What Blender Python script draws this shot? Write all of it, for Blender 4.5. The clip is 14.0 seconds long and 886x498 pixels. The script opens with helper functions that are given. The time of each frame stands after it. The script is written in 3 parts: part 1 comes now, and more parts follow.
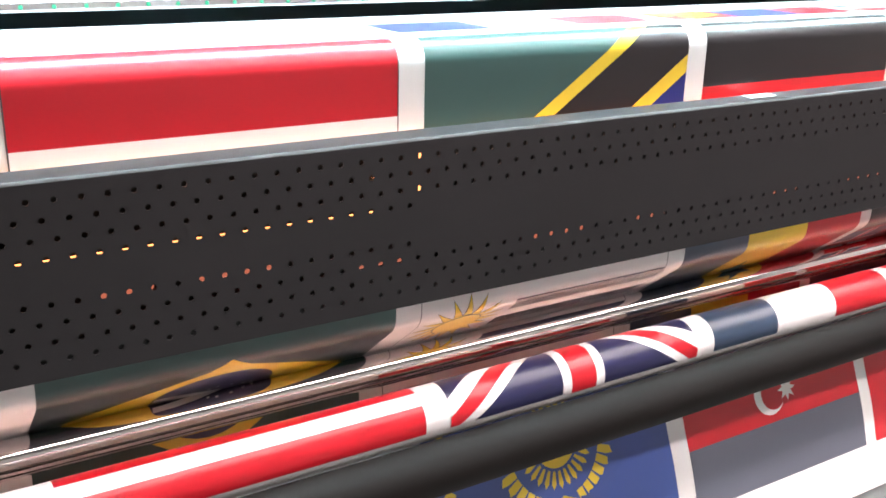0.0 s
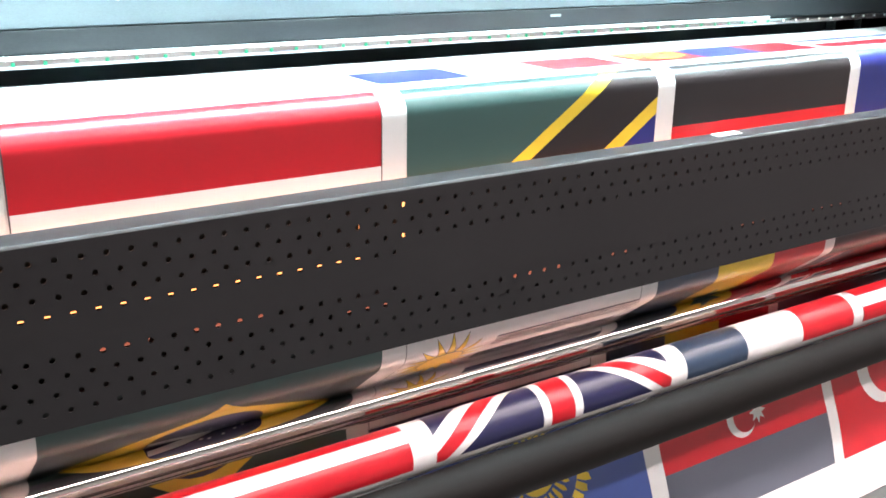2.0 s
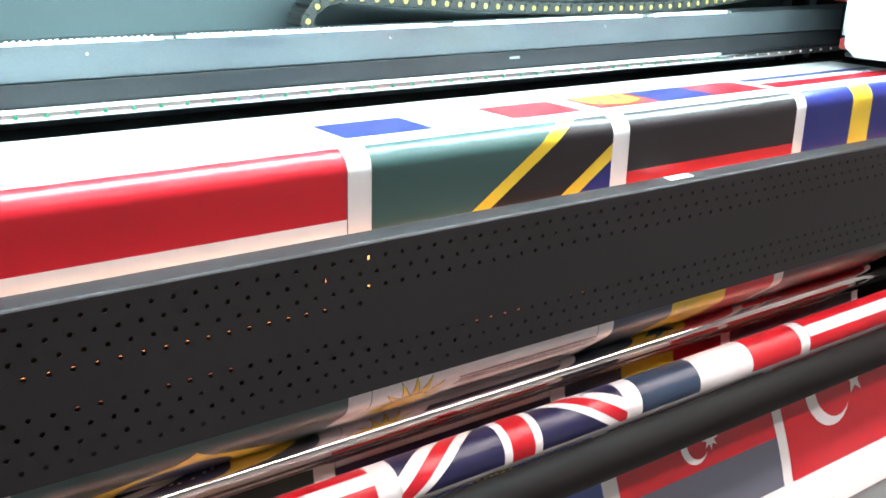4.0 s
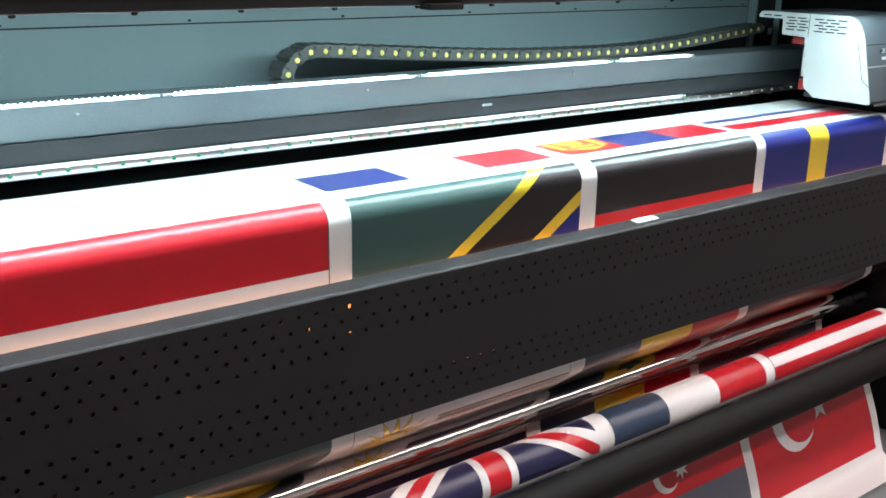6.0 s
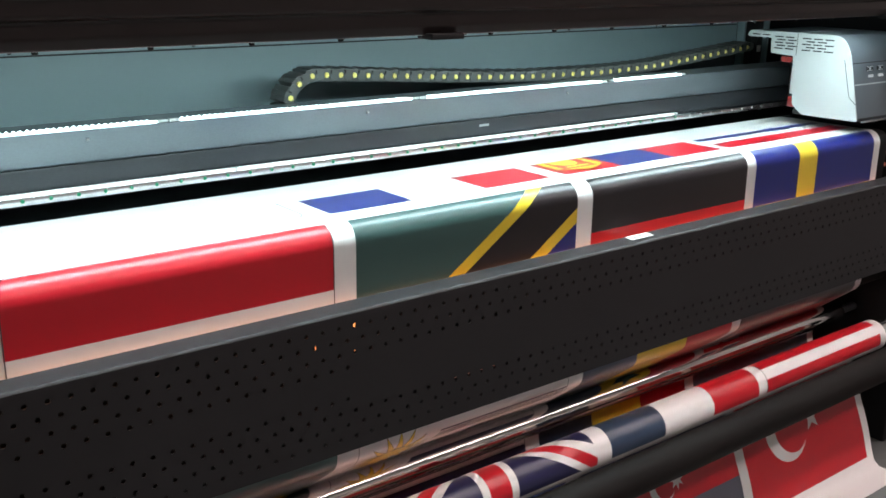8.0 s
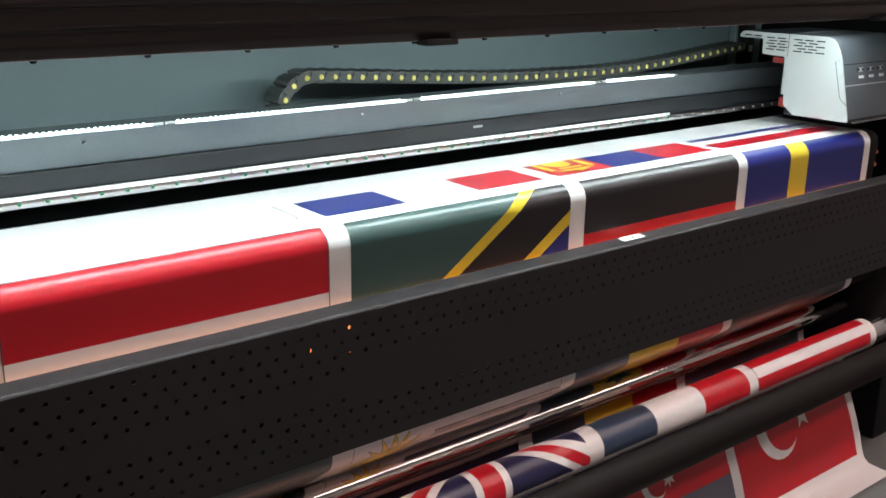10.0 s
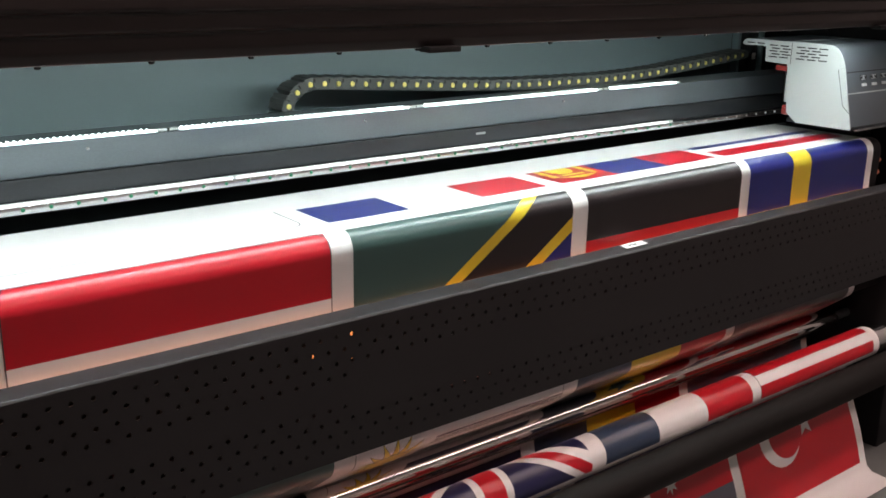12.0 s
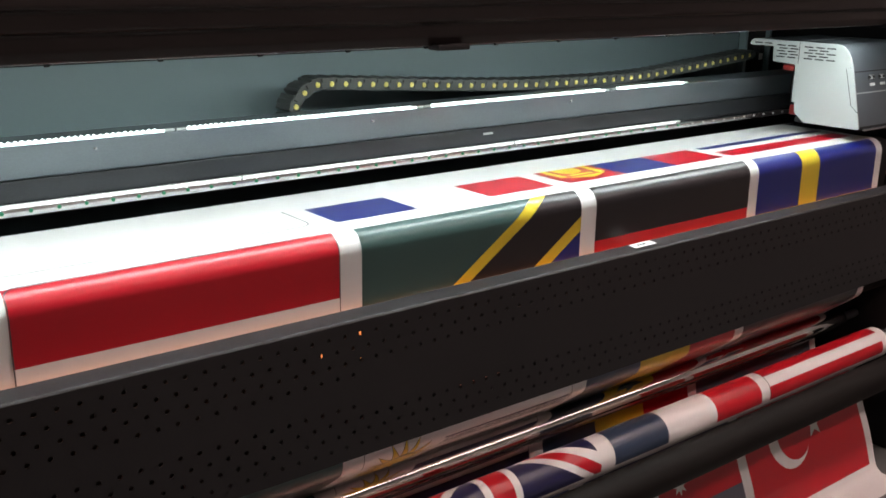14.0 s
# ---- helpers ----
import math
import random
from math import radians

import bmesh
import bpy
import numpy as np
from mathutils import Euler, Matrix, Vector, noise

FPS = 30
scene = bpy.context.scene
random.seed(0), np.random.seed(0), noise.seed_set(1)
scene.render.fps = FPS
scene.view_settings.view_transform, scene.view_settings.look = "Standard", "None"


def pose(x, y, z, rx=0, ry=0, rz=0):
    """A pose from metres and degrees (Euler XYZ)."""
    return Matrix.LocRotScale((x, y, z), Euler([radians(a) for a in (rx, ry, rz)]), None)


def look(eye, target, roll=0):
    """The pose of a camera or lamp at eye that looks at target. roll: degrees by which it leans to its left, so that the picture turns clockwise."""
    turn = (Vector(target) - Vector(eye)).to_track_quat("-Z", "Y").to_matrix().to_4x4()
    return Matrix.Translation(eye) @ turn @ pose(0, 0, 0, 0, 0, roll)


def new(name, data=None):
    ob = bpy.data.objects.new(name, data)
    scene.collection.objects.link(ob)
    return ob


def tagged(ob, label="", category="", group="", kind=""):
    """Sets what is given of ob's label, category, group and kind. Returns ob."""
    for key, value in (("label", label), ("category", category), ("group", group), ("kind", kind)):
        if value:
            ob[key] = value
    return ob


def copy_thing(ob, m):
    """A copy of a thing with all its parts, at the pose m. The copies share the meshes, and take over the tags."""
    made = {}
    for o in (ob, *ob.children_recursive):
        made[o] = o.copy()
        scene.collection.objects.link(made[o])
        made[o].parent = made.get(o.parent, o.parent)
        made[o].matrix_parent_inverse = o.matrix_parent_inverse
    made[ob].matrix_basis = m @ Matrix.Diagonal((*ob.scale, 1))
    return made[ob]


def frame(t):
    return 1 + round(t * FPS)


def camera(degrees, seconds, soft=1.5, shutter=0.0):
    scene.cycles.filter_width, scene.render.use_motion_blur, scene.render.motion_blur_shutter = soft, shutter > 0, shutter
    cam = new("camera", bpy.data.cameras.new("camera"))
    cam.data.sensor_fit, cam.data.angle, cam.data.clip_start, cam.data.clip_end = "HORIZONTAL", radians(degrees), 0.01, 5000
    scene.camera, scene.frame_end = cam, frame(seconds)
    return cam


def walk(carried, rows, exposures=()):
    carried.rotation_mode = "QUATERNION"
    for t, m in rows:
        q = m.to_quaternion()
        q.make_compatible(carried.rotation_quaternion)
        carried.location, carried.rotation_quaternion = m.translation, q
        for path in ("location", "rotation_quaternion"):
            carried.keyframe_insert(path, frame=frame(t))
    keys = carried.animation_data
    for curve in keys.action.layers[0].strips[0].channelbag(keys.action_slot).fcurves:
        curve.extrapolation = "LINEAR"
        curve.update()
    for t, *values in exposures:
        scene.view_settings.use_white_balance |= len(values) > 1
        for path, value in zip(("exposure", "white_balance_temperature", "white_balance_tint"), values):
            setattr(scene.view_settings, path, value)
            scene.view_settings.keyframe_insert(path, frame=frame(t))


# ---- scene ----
LENS = 48.3
cam = camera(LENS, 14.0, soft=1.65)
PATH = [
    (0, (-0.203, -1.327, 1.266), (0.816, 0.27, 0.626), 1.4),
    (0.5, (-0.216, -1.331, 1.282), (0.811, 0.265, 0.651), 1.2),
    (1, (-0.228, -1.337, 1.309), (0.807, 0.252, 0.677), 1.2),
    (1.5, (-0.24, -1.34, 1.327), (0.814, 0.239, 0.699), 1.2),
    (2, (-0.242, -1.353, 1.345), (0.825, 0.219, 0.721), 1.0),
    (2.5, (-0.247, -1.352, 1.374), (0.837, 0.204, 0.739), 1.3),
    (3, (-0.252, -1.357, 1.403), (0.849, 0.186, 0.765), 1.5),
    (5.5, (-0.294, -1.415, 1.508), (0.873, 0.097, 0.914), 1.2),
    (6, (-0.306, -1.433, 1.525), (0.867, 0.078, 0.942), 1.1),
    (6.5, (-0.316, -1.439, 1.541), (0.86, 0.072, 0.966), 1.0),
    (7, (-0.328, -1.455, 1.562), (0.847, 0.058, 0.984), 1.1),
    (7.5, (-0.339, -1.46, 1.559), (0.84, 0.053, 0.992), 0.9),
    (8, (-0.35, -1.459, 1.557), (0.84, 0.048, 0.995), 0.8),
    (10.5, (-0.359, -1.469, 1.579), (0.842, 0.024, 1.007), 1.0),
    (11, (-0.358, -1.469, 1.569), (0.849, 0.027, 1.017), 0.9),
    (11.5, (-0.356, -1.472, 1.576), (0.843, 0.028, 1.018), 0.9),
    (12, (-0.359, -1.471, 1.577), (0.836, 0.032, 1.018), 1.0),
    (12.5, (-0.359, -1.471, 1.578), (0.833, 0.033, 1.018), 1.0),
    (13, (-0.362, -1.467, 1.575), (0.833, 0.037, 1.017), 0.9),
    (13.5, (-0.365, -1.466, 1.587), (0.825, 0.037, 1.018), 1.1),
    (14, (-0.363, -1.463, 1.566), (0.826, 0.047, 1.015), 0.8),
]
walk(cam, [(t, look(eye, target, roll)) for t, eye, target, roll in PATH],
     exposures=[(0.0, 1.40, 6300, 11), (3.0, 1.24, 6300, 11), (5.5, 0.43, 6250, 10), (6.5, 0.22, 6300, 11), (8.0, -0.02, 6500, 13), (10.5, -0.33, 7050, 21), (14.0, -0.49, 7250, 23)])

# ---- world and light ----
world = bpy.data.worlds.new("world")
scene.world = world
world.use_nodes = True
world.node_tree.nodes["Background"].inputs[0].default_value = (0.02, 0.022, 0.025, 1)
LED_POWER = 11.0
LOW_LED_POWER = 1.8
HOOD_LED_POWER = 66.0
PANEL_POWER = 17.0
HEATER_POWER = 1.5
WARM_POWER = 3.0
# Strength of the unseen fill rod behind the winding roller.
LOW_FILL_POWER = 11.0


# ---- materials ----
def material(name, color, rough=0.5, metal=0.0, vary=0.12, scale=40.0, bump=0.05, grain=400.0, coat=0.0, spec=0.5, stretch=(1, 1, 1), coat_rough=0.12):
    """A surface with broad patches, fine grain, uneven gloss and slight relief."""
    m = bpy.data.materials.new(name)
    m.use_nodes = True
    nt = m.node_tree
    bsdf = nt.nodes["Principled BSDF"]
    bsdf.inputs["Metallic"].default_value = metal
    bsdf.inputs["Coat Weight"].default_value = coat
    bsdf.inputs["Coat Roughness"].default_value = coat_rough
    bsdf.inputs["Specular IOR Level"].default_value = spec
    co = nt.nodes.new("ShaderNodeTexCoord")
    mp = nt.nodes.new("ShaderNodeMapping")
    mp.inputs["Scale"].default_value = stretch
    nt.links.new(co.outputs["Object"], mp.inputs["Vector"])
    big = nt.nodes.new("ShaderNodeTexNoise")
    big.inputs["Scale"].default_value = scale * 0.1
    big.inputs["Detail"].default_value = 5
    fine = nt.nodes.new("ShaderNodeTexNoise")
    fine.inputs["Scale"].default_value = grain
    fine.inputs["Detail"].default_value = 2
    for n in (big, fine):
        nt.links.new(mp.outputs["Vector"], n.inputs["Vector"])
    mix = nt.nodes.new("ShaderNodeMath")
    mix.operation = "MULTIPLY_ADD"
    nt.links.new(fine.outputs["Fac"], mix.inputs[0])
    mix.inputs[1].default_value = 0.4
    nt.links.new(big.outputs["Fac"], mix.inputs[2])
    ramp = nt.nodes.new("ShaderNodeMapRange")
    ramp.inputs["From Min"].default_value = 0.35
    ramp.inputs["From Max"].default_value = 1.05
    ramp.inputs["To Min"].default_value = 1 - vary
    ramp.inputs["To Max"].default_value = 1 + vary
    nt.links.new(mix.outputs[0], ramp.inputs["Value"])
    tint = nt.nodes.new("ShaderNodeVectorMath")
    tint.operation = "SCALE"
    tint.inputs[0].default_value = color
    nt.links.new(ramp.outputs[0], tint.inputs["Scale"])
    nt.links.new(tint.outputs[0], bsdf.inputs["Base Color"])
    gloss = nt.nodes.new("ShaderNodeMapRange")
    gloss.inputs["To Min"].default_value = max(0.02, rough - 0.08)
    gloss.inputs["To Max"].default_value = min(1, rough + 0.08)
    nt.links.new(big.outputs["Fac"], gloss.inputs["Value"])
    nt.links.new(gloss.outputs[0], bsdf.inputs["Roughness"])
    if bump:
        b = nt.nodes.new("ShaderNodeBump")
        b.inputs["Strength"].default_value = bump
        b.inputs["Distance"].default_value = 0.001
        nt.links.new(fine.outputs["Fac"], b.inputs["Height"])
        nt.links.new(b.outputs[0], bsdf.inputs["Normal"])
    return m


def glowing(name, color, power, base=0.8):
    m = bpy.data.materials.new(name)
    m.use_nodes = True
    bsdf = m.node_tree.nodes["Principled BSDF"]
    bsdf.inputs["Base Color"].default_value = (base, base, base, 1)
    bsdf.inputs["Emission Color"].default_value = (*color, 1)
    bsdf.inputs["Emission Strength"].default_value = power
    return m


PAINT_DARK = material("dark grey powder coat", (0.0165, 0.0158, 0.0171), 0.46, vary=0.16, scale=30, bump=0.12, grain=900, spec=0.32)
PAINT_HOOD = material("brown black gloss paint", (0.019, 0.0135, 0.0135), 0.33, vary=0.15, scale=10, bump=0.04, stretch=(0.08, 1, 1))
PAINT_BLACK = material("black matt paint", (0.009, 0.009, 0.010), 0.65, vary=0.2, scale=30, spec=0.25)
PAINT_TEAL = material("blue grey painted sheet steel", (0.20, 0.275, 0.285), 0.45, vary=0.08, scale=12, bump=0.06)
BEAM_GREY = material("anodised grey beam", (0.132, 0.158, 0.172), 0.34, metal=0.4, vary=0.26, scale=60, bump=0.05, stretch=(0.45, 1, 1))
BEAM_DARK = material("darker anodised beam face", (0.038, 0.042, 0.046), 0.32, metal=0.4, vary=0.38, scale=110, stretch=(0.3, 1, 1))
ALU = material("polished aluminium", (0.78, 0.79, 0.80), 0.13, metal=1.0, vary=0.06, scale=30, bump=0.02, stretch=(0.1, 1, 1))
CHROME = material("chrome", (0.74, 0.72, 0.72), 0.05, metal=1.0, vary=0.05, scale=20, bump=0.0, stretch=(0.2, 1, 1))
RUBBER = material("black rubber", (0.009, 0.0072, 0.0066), 0.7, vary=0.25, scale=30, bump=0.1, spec=0.12)
SHELL = material("grey moulded shell", (0.085, 0.098, 0.11), 0.33, vary=0.05, scale=20, bump=0.03)
SHELL_SIDE = material("pale grey side panel", (0.42, 0.46, 0.45), 0.45, vary=0.04, scale=20, bump=0.03)
SLOT = material("dark slot", (0.01, 0.01, 0.011), 0.7, vary=0.1)
WHITE_PLASTIC = material("white plastic", (0.75, 0.75, 0.74), 0.4, vary=0.04)
LINK = material("dark chain plastic", (0.070, 0.076, 0.072), 0.45, vary=0.15)
PIN = material("yellow chain pin", (0.82, 0.70, 0.20), 0.45, vary=0.08)
RED_PART = material("red plastic", (0.22, 0.022, 0.02), 0.4, vary=0.1)
STEEL = material("zinc steel", (0.5, 0.5, 0.5), 0.3, metal=1.0, vary=0.1)
FLOOR = material("worn grey green epoxy floor", (0.125, 0.131, 0.127), 0.45, vary=0.18, scale=15, bump=0.1)
WALL = material("painted plaster", (0.40, 0.39, 0.38), 0.8, vary=0.06, scale=6)
CEILING = material("ceiling board", (0.45, 0.45, 0.44), 0.85, vary=0.05, scale=6)
LED = glowing("white led", (0.62, 0.94, 1.0), LED_POWER)
LOW_LED = glowing("dim white led", (0.82, 0.97, 1.0), LOW_LED_POWER)
HOOD_LED = glowing("hood led", (0.76, 0.98, 1.0), HOOD_LED_POWER)
PANEL = glowing("luminous ceiling panel", (1.0, 0.865, 0.825), PANEL_POWER)
GREEN_LED = glowing("green indicator", (0.02, 0.75, 0.36), 0.40, 0.02)
DULL_GLOW = glowing("dull red element", (1.0, 0.26, 0.14), 0.22, 0.03)
WARM_GLOW = glowing("warm infrared element", (1.0, 0.42, 0.20), WARM_POWER, 0.1)
# Warm emission of the added rod that tints the film's underside.
LOW_FILL = glowing("added warm fill glow", (1.0, 0.56, 0.43), LOW_FILL_POWER, 0.1)
GLOW = glowing("red hot element", (1.0, 0.33, 0.10), HEATER_POWER, 0.03)


def ink(name, color):
    return material(name, color, 0.4, vary=0.05, scale=20, bump=0.0, grain=400, spec=0.2, coat=0.9, coat_rough=0.34)


WHITE = ink("white film", (0.80, 0.79, 0.78))
INK = {
    "red": ink("red ink", (0.54, 0.005, 0.016)),
    "green": ink("green ink", (0.036, 0.087, 0.081)),
    "black": ink("black ink", (0.009, 0.006, 0.008)),
    "yellow": ink("yellow ink", (0.80, 0.57, 0.035)),
    "blue": ink("blue ink", (0.005, 0.014, 0.165)),
    "navy": ink("navy ink", (0.013, 0.013, 0.060)),
    "steel": ink("steel blue ink", (0.026, 0.047, 0.088)),
    "slate": ink("slate ink", (0.10, 0.11, 0.145)),
    "royal": ink("royal blue ink", (0.045, 0.085, 0.30)),
    "orange": ink("orange ink", (0.80, 0.33, 0.03)),
    "white": ink("unprinted white", (0.80, 0.79, 0.78)),
    "line": ink("thin grey outline", (0.08, 0.08, 0.08)),
}


# ---- building helpers ----
def mesh_object(name, verts, faces, mat, parent=None, label="", smooth=False):
    me = bpy.data.meshes.new(name)
    me.from_pydata([tuple(v) for v in verts], [], faces)
    me.materials.append(mat)
    me.validate()
    bm = bmesh.new()
    bm.from_mesh(me)
    bmesh.ops.recalc_face_normals(bm, faces=bm.faces)
    bm.to_mesh(me)
    bm.free()
    if smooth:
        for p in me.polygons:
            p.use_smooth = True
        me.set_sharp_from_angle(angle=radians(40))
    ob = new(name, me)
    if parent is not None:
        ob.parent = parent
    if label:
        tagged(ob, label)
    return ob


def part(name, bm, mat, parent=None, label="", smooth=False):
    me = bpy.data.meshes.new(name)
    bm.to_mesh(me)
    bm.free()
    me.materials.append(mat)
    if smooth:
        for p in me.polygons:
            p.use_smooth = True
        me.set_sharp_from_angle(angle=radians(40))
    ob = new(name, me)
    if parent is not None:
        ob.parent = parent
    if label:
        tagged(ob, label)
    return ob


def thing(name, label, category, group="", kind=""):
    return tagged(new(name), label, category, group, kind)


def box(bm, x0, x1, y0, y1, z0, z1, bevel=0.0, seg=2):
    made = bmesh.ops.create_cube(bm, size=1)["verts"]
    bmesh.ops.transform(bm, verts=made, matrix=Matrix.Translation(((x0 + x1) / 2, (y0 + y1) / 2, (z0 + z1) / 2)) @ Matrix.Diagonal((x1 - x0, y1 - y0, z1 - z0, 1)))
    if bevel:
        edges = list({e for v in made for e in v.link_edges})
        bmesh.ops.bevel(bm, geom=edges, offset=bevel, segments=seg, affect="EDGES", profile=0.5)
    return bm


def boxed(name, x0, x1, y0, y1, z0, z1, mat, parent=None, label="", bevel=0.002):
    return part(name, box(bmesh.new(), x0, x1, y0, y1, z0, z1, bevel), mat, parent, label, smooth=bevel > 0)


def rounded(points, radius, n=5):
    """A closed outline in (y, z) with its corners rounded."""
    out = []
    k = len(points)
    for i, p in enumerate(points):
        p, a, b = Vector(p), Vector(points[i - 1]), Vector(points[(i + 1) % k])
        r = radius[i] if isinstance(radius, (list, tuple)) else radius
        if r <= 0:
            out.append(p)
            continue
        da, db = (a - p), (b - p)
        r = min(r, da.length * 0.49, db.length * 0.49)
        s, e = p + da.normalized() * r, p + db.normalized() * r
        for j in range(n + 1):
            t = j / n
            out.append(s * (1 - t) ** 2 + p * 2 * t * (1 - t) + e * t ** 2)
    return out


def prism(name, outline, x0, x1, mat, parent=None, label="", smooth=True):
    """An outline in (y, z) drawn out along x, closed at both ends."""
    n = len(outline)
    verts = [(x0, p[0], p[1]) for p in outline] + [(x1, p[0], p[1]) for p in outline]
    faces = [(i, (i + 1) % n, n + (i + 1) % n, n + i) for i in range(n)] + [tuple(range(n)), tuple(range(2 * n - 1, n - 1, -1))]
    return mesh_object(name, verts, faces, mat, parent, label, smooth)


def tube(name, x0, x1, y, z, r, mat, parent=None, label="", n=48, chamfer=0.003):
    prof = [(x0, 0), (x0, r - chamfer), (x0 + chamfer, r), (x1 - chamfer, r), (x1, r - chamfer), (x1, 0)]
    verts, faces = [], []
    for x, q in prof[1:5]:
        verts += [(x, y + q * math.cos(2 * math.pi * i / n), z + q * math.sin(2 * math.pi * i / n)) for i in range(n)]
    for k in range(3):
        faces += [(k * n + i, k * n + (i + 1) % n, (k + 1) * n + (i + 1) % n, (k + 1) * n + i) for i in range(n)]
    faces += [tuple(range(n)), tuple(range(3 * n, 4 * n))]
    return mesh_object(name, verts, faces, mat, parent, label, smooth=True)


# ---- the room ----
ROOM = (-3.2, 6.5, -4.5, 3.0, 3.6)
tagged(boxed("floor", ROOM[0], ROOM[1], ROOM[2], ROOM[3], -0.1, 0.0, FLOOR, bevel=0), "worn grey-green painted concrete floor under the printer", "floor", kind="structure")
tagged(boxed("ceiling", ROOM[0], ROOM[1], ROOM[2], ROOM[3], ROOM[4], ROOM[4] + 0.1, CEILING, bevel=0), "plain off-white board ceiling of the workshop", "ceiling", kind="structure")
for nm, b in {"wall_west": (ROOM[0] - 0.15, ROOM[0], ROOM[2], ROOM[3]), "wall_east": (ROOM[1], ROOM[1] + 0.15, ROOM[2], ROOM[3]),
              "wall_south": (ROOM[0] - 0.15, ROOM[1] + 0.15, ROOM[2] - 0.15, ROOM[2]), "wall_north": (ROOM[0] - 0.15, ROOM[1] + 0.15, ROOM[3], ROOM[3] + 0.15)}.items():
    tagged(boxed(nm, *b, -0.1, ROOM[4] + 0.1, WALL, bevel=0), "plain painted workshop wall", "wall", kind="structure")


def ceiling_light():
    lamp = thing("ceiling_light", "long slim white luminous fitting on the ceiling", "ceiling light", "ceiling lights")
    for x0, x1, y0, y1 in ((-0.70, 0.70, -0.18, -0.15), (-0.70, 0.70, 0.15, 0.18), (-0.70, -0.67, -0.15, 0.15), (0.67, 0.70, -0.15, 0.15)):
        boxed("frame", x0, x1, y0, y1, -0.06, 0.0, WHITE_PLASTIC, lamp, bevel=0.004)
    boxed("diffuser", -0.669, 0.669, -0.149, 0.149, -0.045, -0.035, PANEL, lamp, "lit white diffuser", bevel=0)
    return lamp


lamp = ceiling_light()
lamp.matrix_basis = pose(-0.45, -0.95, ROOM[4])
for x, y in ((1.0, -0.95), (2.45, -0.95), (3.9, -0.95), (5.35, -0.95), (1.0, -2.5), (2.45, -2.5), (3.9, -2.5), (5.35, -2.5)):
    copy_thing(lamp, pose(x, y, ROOM[4]))

# ---- printer body ----
XL, XR = -1.1, 3.25
printer = thing("roll_printer", "large dark grey roll-to-roll inkjet printer body", "printer")
prism("platen", rounded([(0.075, 0.86), (0.42, 0.86), (0.42, 1.0715), (0.0655, 1.0715)], [0.01, 0.005, 0.004, 0.046], 8), XL, 2.60, PAINT_BLACK, printer, "black printing platen under the film")
boxed("back_panel", XL, 2.80, 0.80, 0.83, 0.95, 1.75, PAINT_TEAL, printer, "blue-grey painted inner back panel")
boxed("back_shelf", XL, 3.2, 0.62, 0.80, 0.95, 1.02, PAINT_BLACK, printer)
boxed("under_panel", XL, 3.2, 0.52, 0.56, 0.12, 1.03, PAINT_BLACK, printer, "black sheet panel under the platen")
# Added black plate, stands in for the shade in the gap behind the platen.
boxed("bed_shadow_plate", XL, 3.2, 0.43, 0.52, 0.98, 1.03, PAINT_BLACK, printer)
boxed("side_cabinet", 3.25, 3.95, -0.12, 1.0, 0.0, 1.75, PAINT_BLACK, printer, "black side cabinet", bevel=0.012)
boxed("side_cabinet", -1.9, -1.1, -0.12, 1.0, 0.0, 1.75, PAINT_BLACK, printer, "black side cabinet", bevel=0.012)
boxed("inner_wall", 2.83, 3.25, 1.0, 1.03, 0.9, 1.75, PAINT_BLACK, printer)
boxed("leg", 2.72, 2.98, 0.0, 0.5, 0.0, 0.62, PAINT_BLACK, printer, bevel=0.008)
boxed("leg", -1.1, -0.9, 0.0, 0.5, 0.0, 0.62, PAINT_BLACK, printer, bevel=0.008)

# beam with its facets and rails
beam = thing("carriage_beam", "grey anodised carriage beam with a polished rail", "beam")
prism("upper_face", rounded([(0.500, 1.160), (0.60, 1.160), (0.60, 1.228), (0.486, 1.228)], 0.003, 3), XL, 3.24, BEAM_GREY, beam)
# Lower face gets a darker base colour than the upper face.
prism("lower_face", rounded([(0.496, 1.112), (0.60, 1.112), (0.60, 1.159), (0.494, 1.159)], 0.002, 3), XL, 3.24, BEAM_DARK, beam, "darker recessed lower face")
prism("polished_rail", rounded([(0.470, 1.095), (0.60, 1.095), (0.60, 1.1115), (0.471, 1.1115)], 0.001, 3), XL, 3.24, ALU, beam, "polished aluminium rail strip")

boxed("tape_mark", 1.307, 1.339, 0.4925, 0.4938, 1.1410, 1.1470, SHELL_SIDE, beam, "small pale tape remnant", bevel=0)
for x in (0.292, 0.955, 1.62):
    tube("beam_screw", x - 0.003, x + 0.003, 0.4885, 1.208, 0.003, STEEL, beam, n=10, chamfer=0.0008)
boxed("panel_seam", XL, 2.79, 0.797, 0.7995, 1.343, 1.3465, SLOT, printer, bevel=0)
for k in range(9):
    tube("panel_screw", -0.6 + k * 0.42, -0.592 + k * 0.42, 0.7975, 1.352, 0.0026, SLOT, printer, n=10, chamfer=0.001)
boxed("platen_edge", XL, 2.62, 0.4205, 0.434, 1.055, 1.0722, BEAM_GREY, printer, "grey metal edge behind the film", bevel=0.0015)

verts, faces = [], []
for i in range(14):
    cx, base = 2.14 + i * 0.0533, len(verts)
    for q, h in ((0.0038, 0.0), (0.0026, 0.002)):
        verts += [(cx + q * math.cos(a * math.pi / 4), 0.4700 - h, 1.1045 + q * math.sin(a * math.pi / 4)) for a in range(8)]
    faces += [(base + a, base + (a + 1) % 8, base + 8 + (a + 1) % 8, base + 8 + a) for a in range(8)]
    faces.append(tuple(base + 8 + a for a in range(8)))
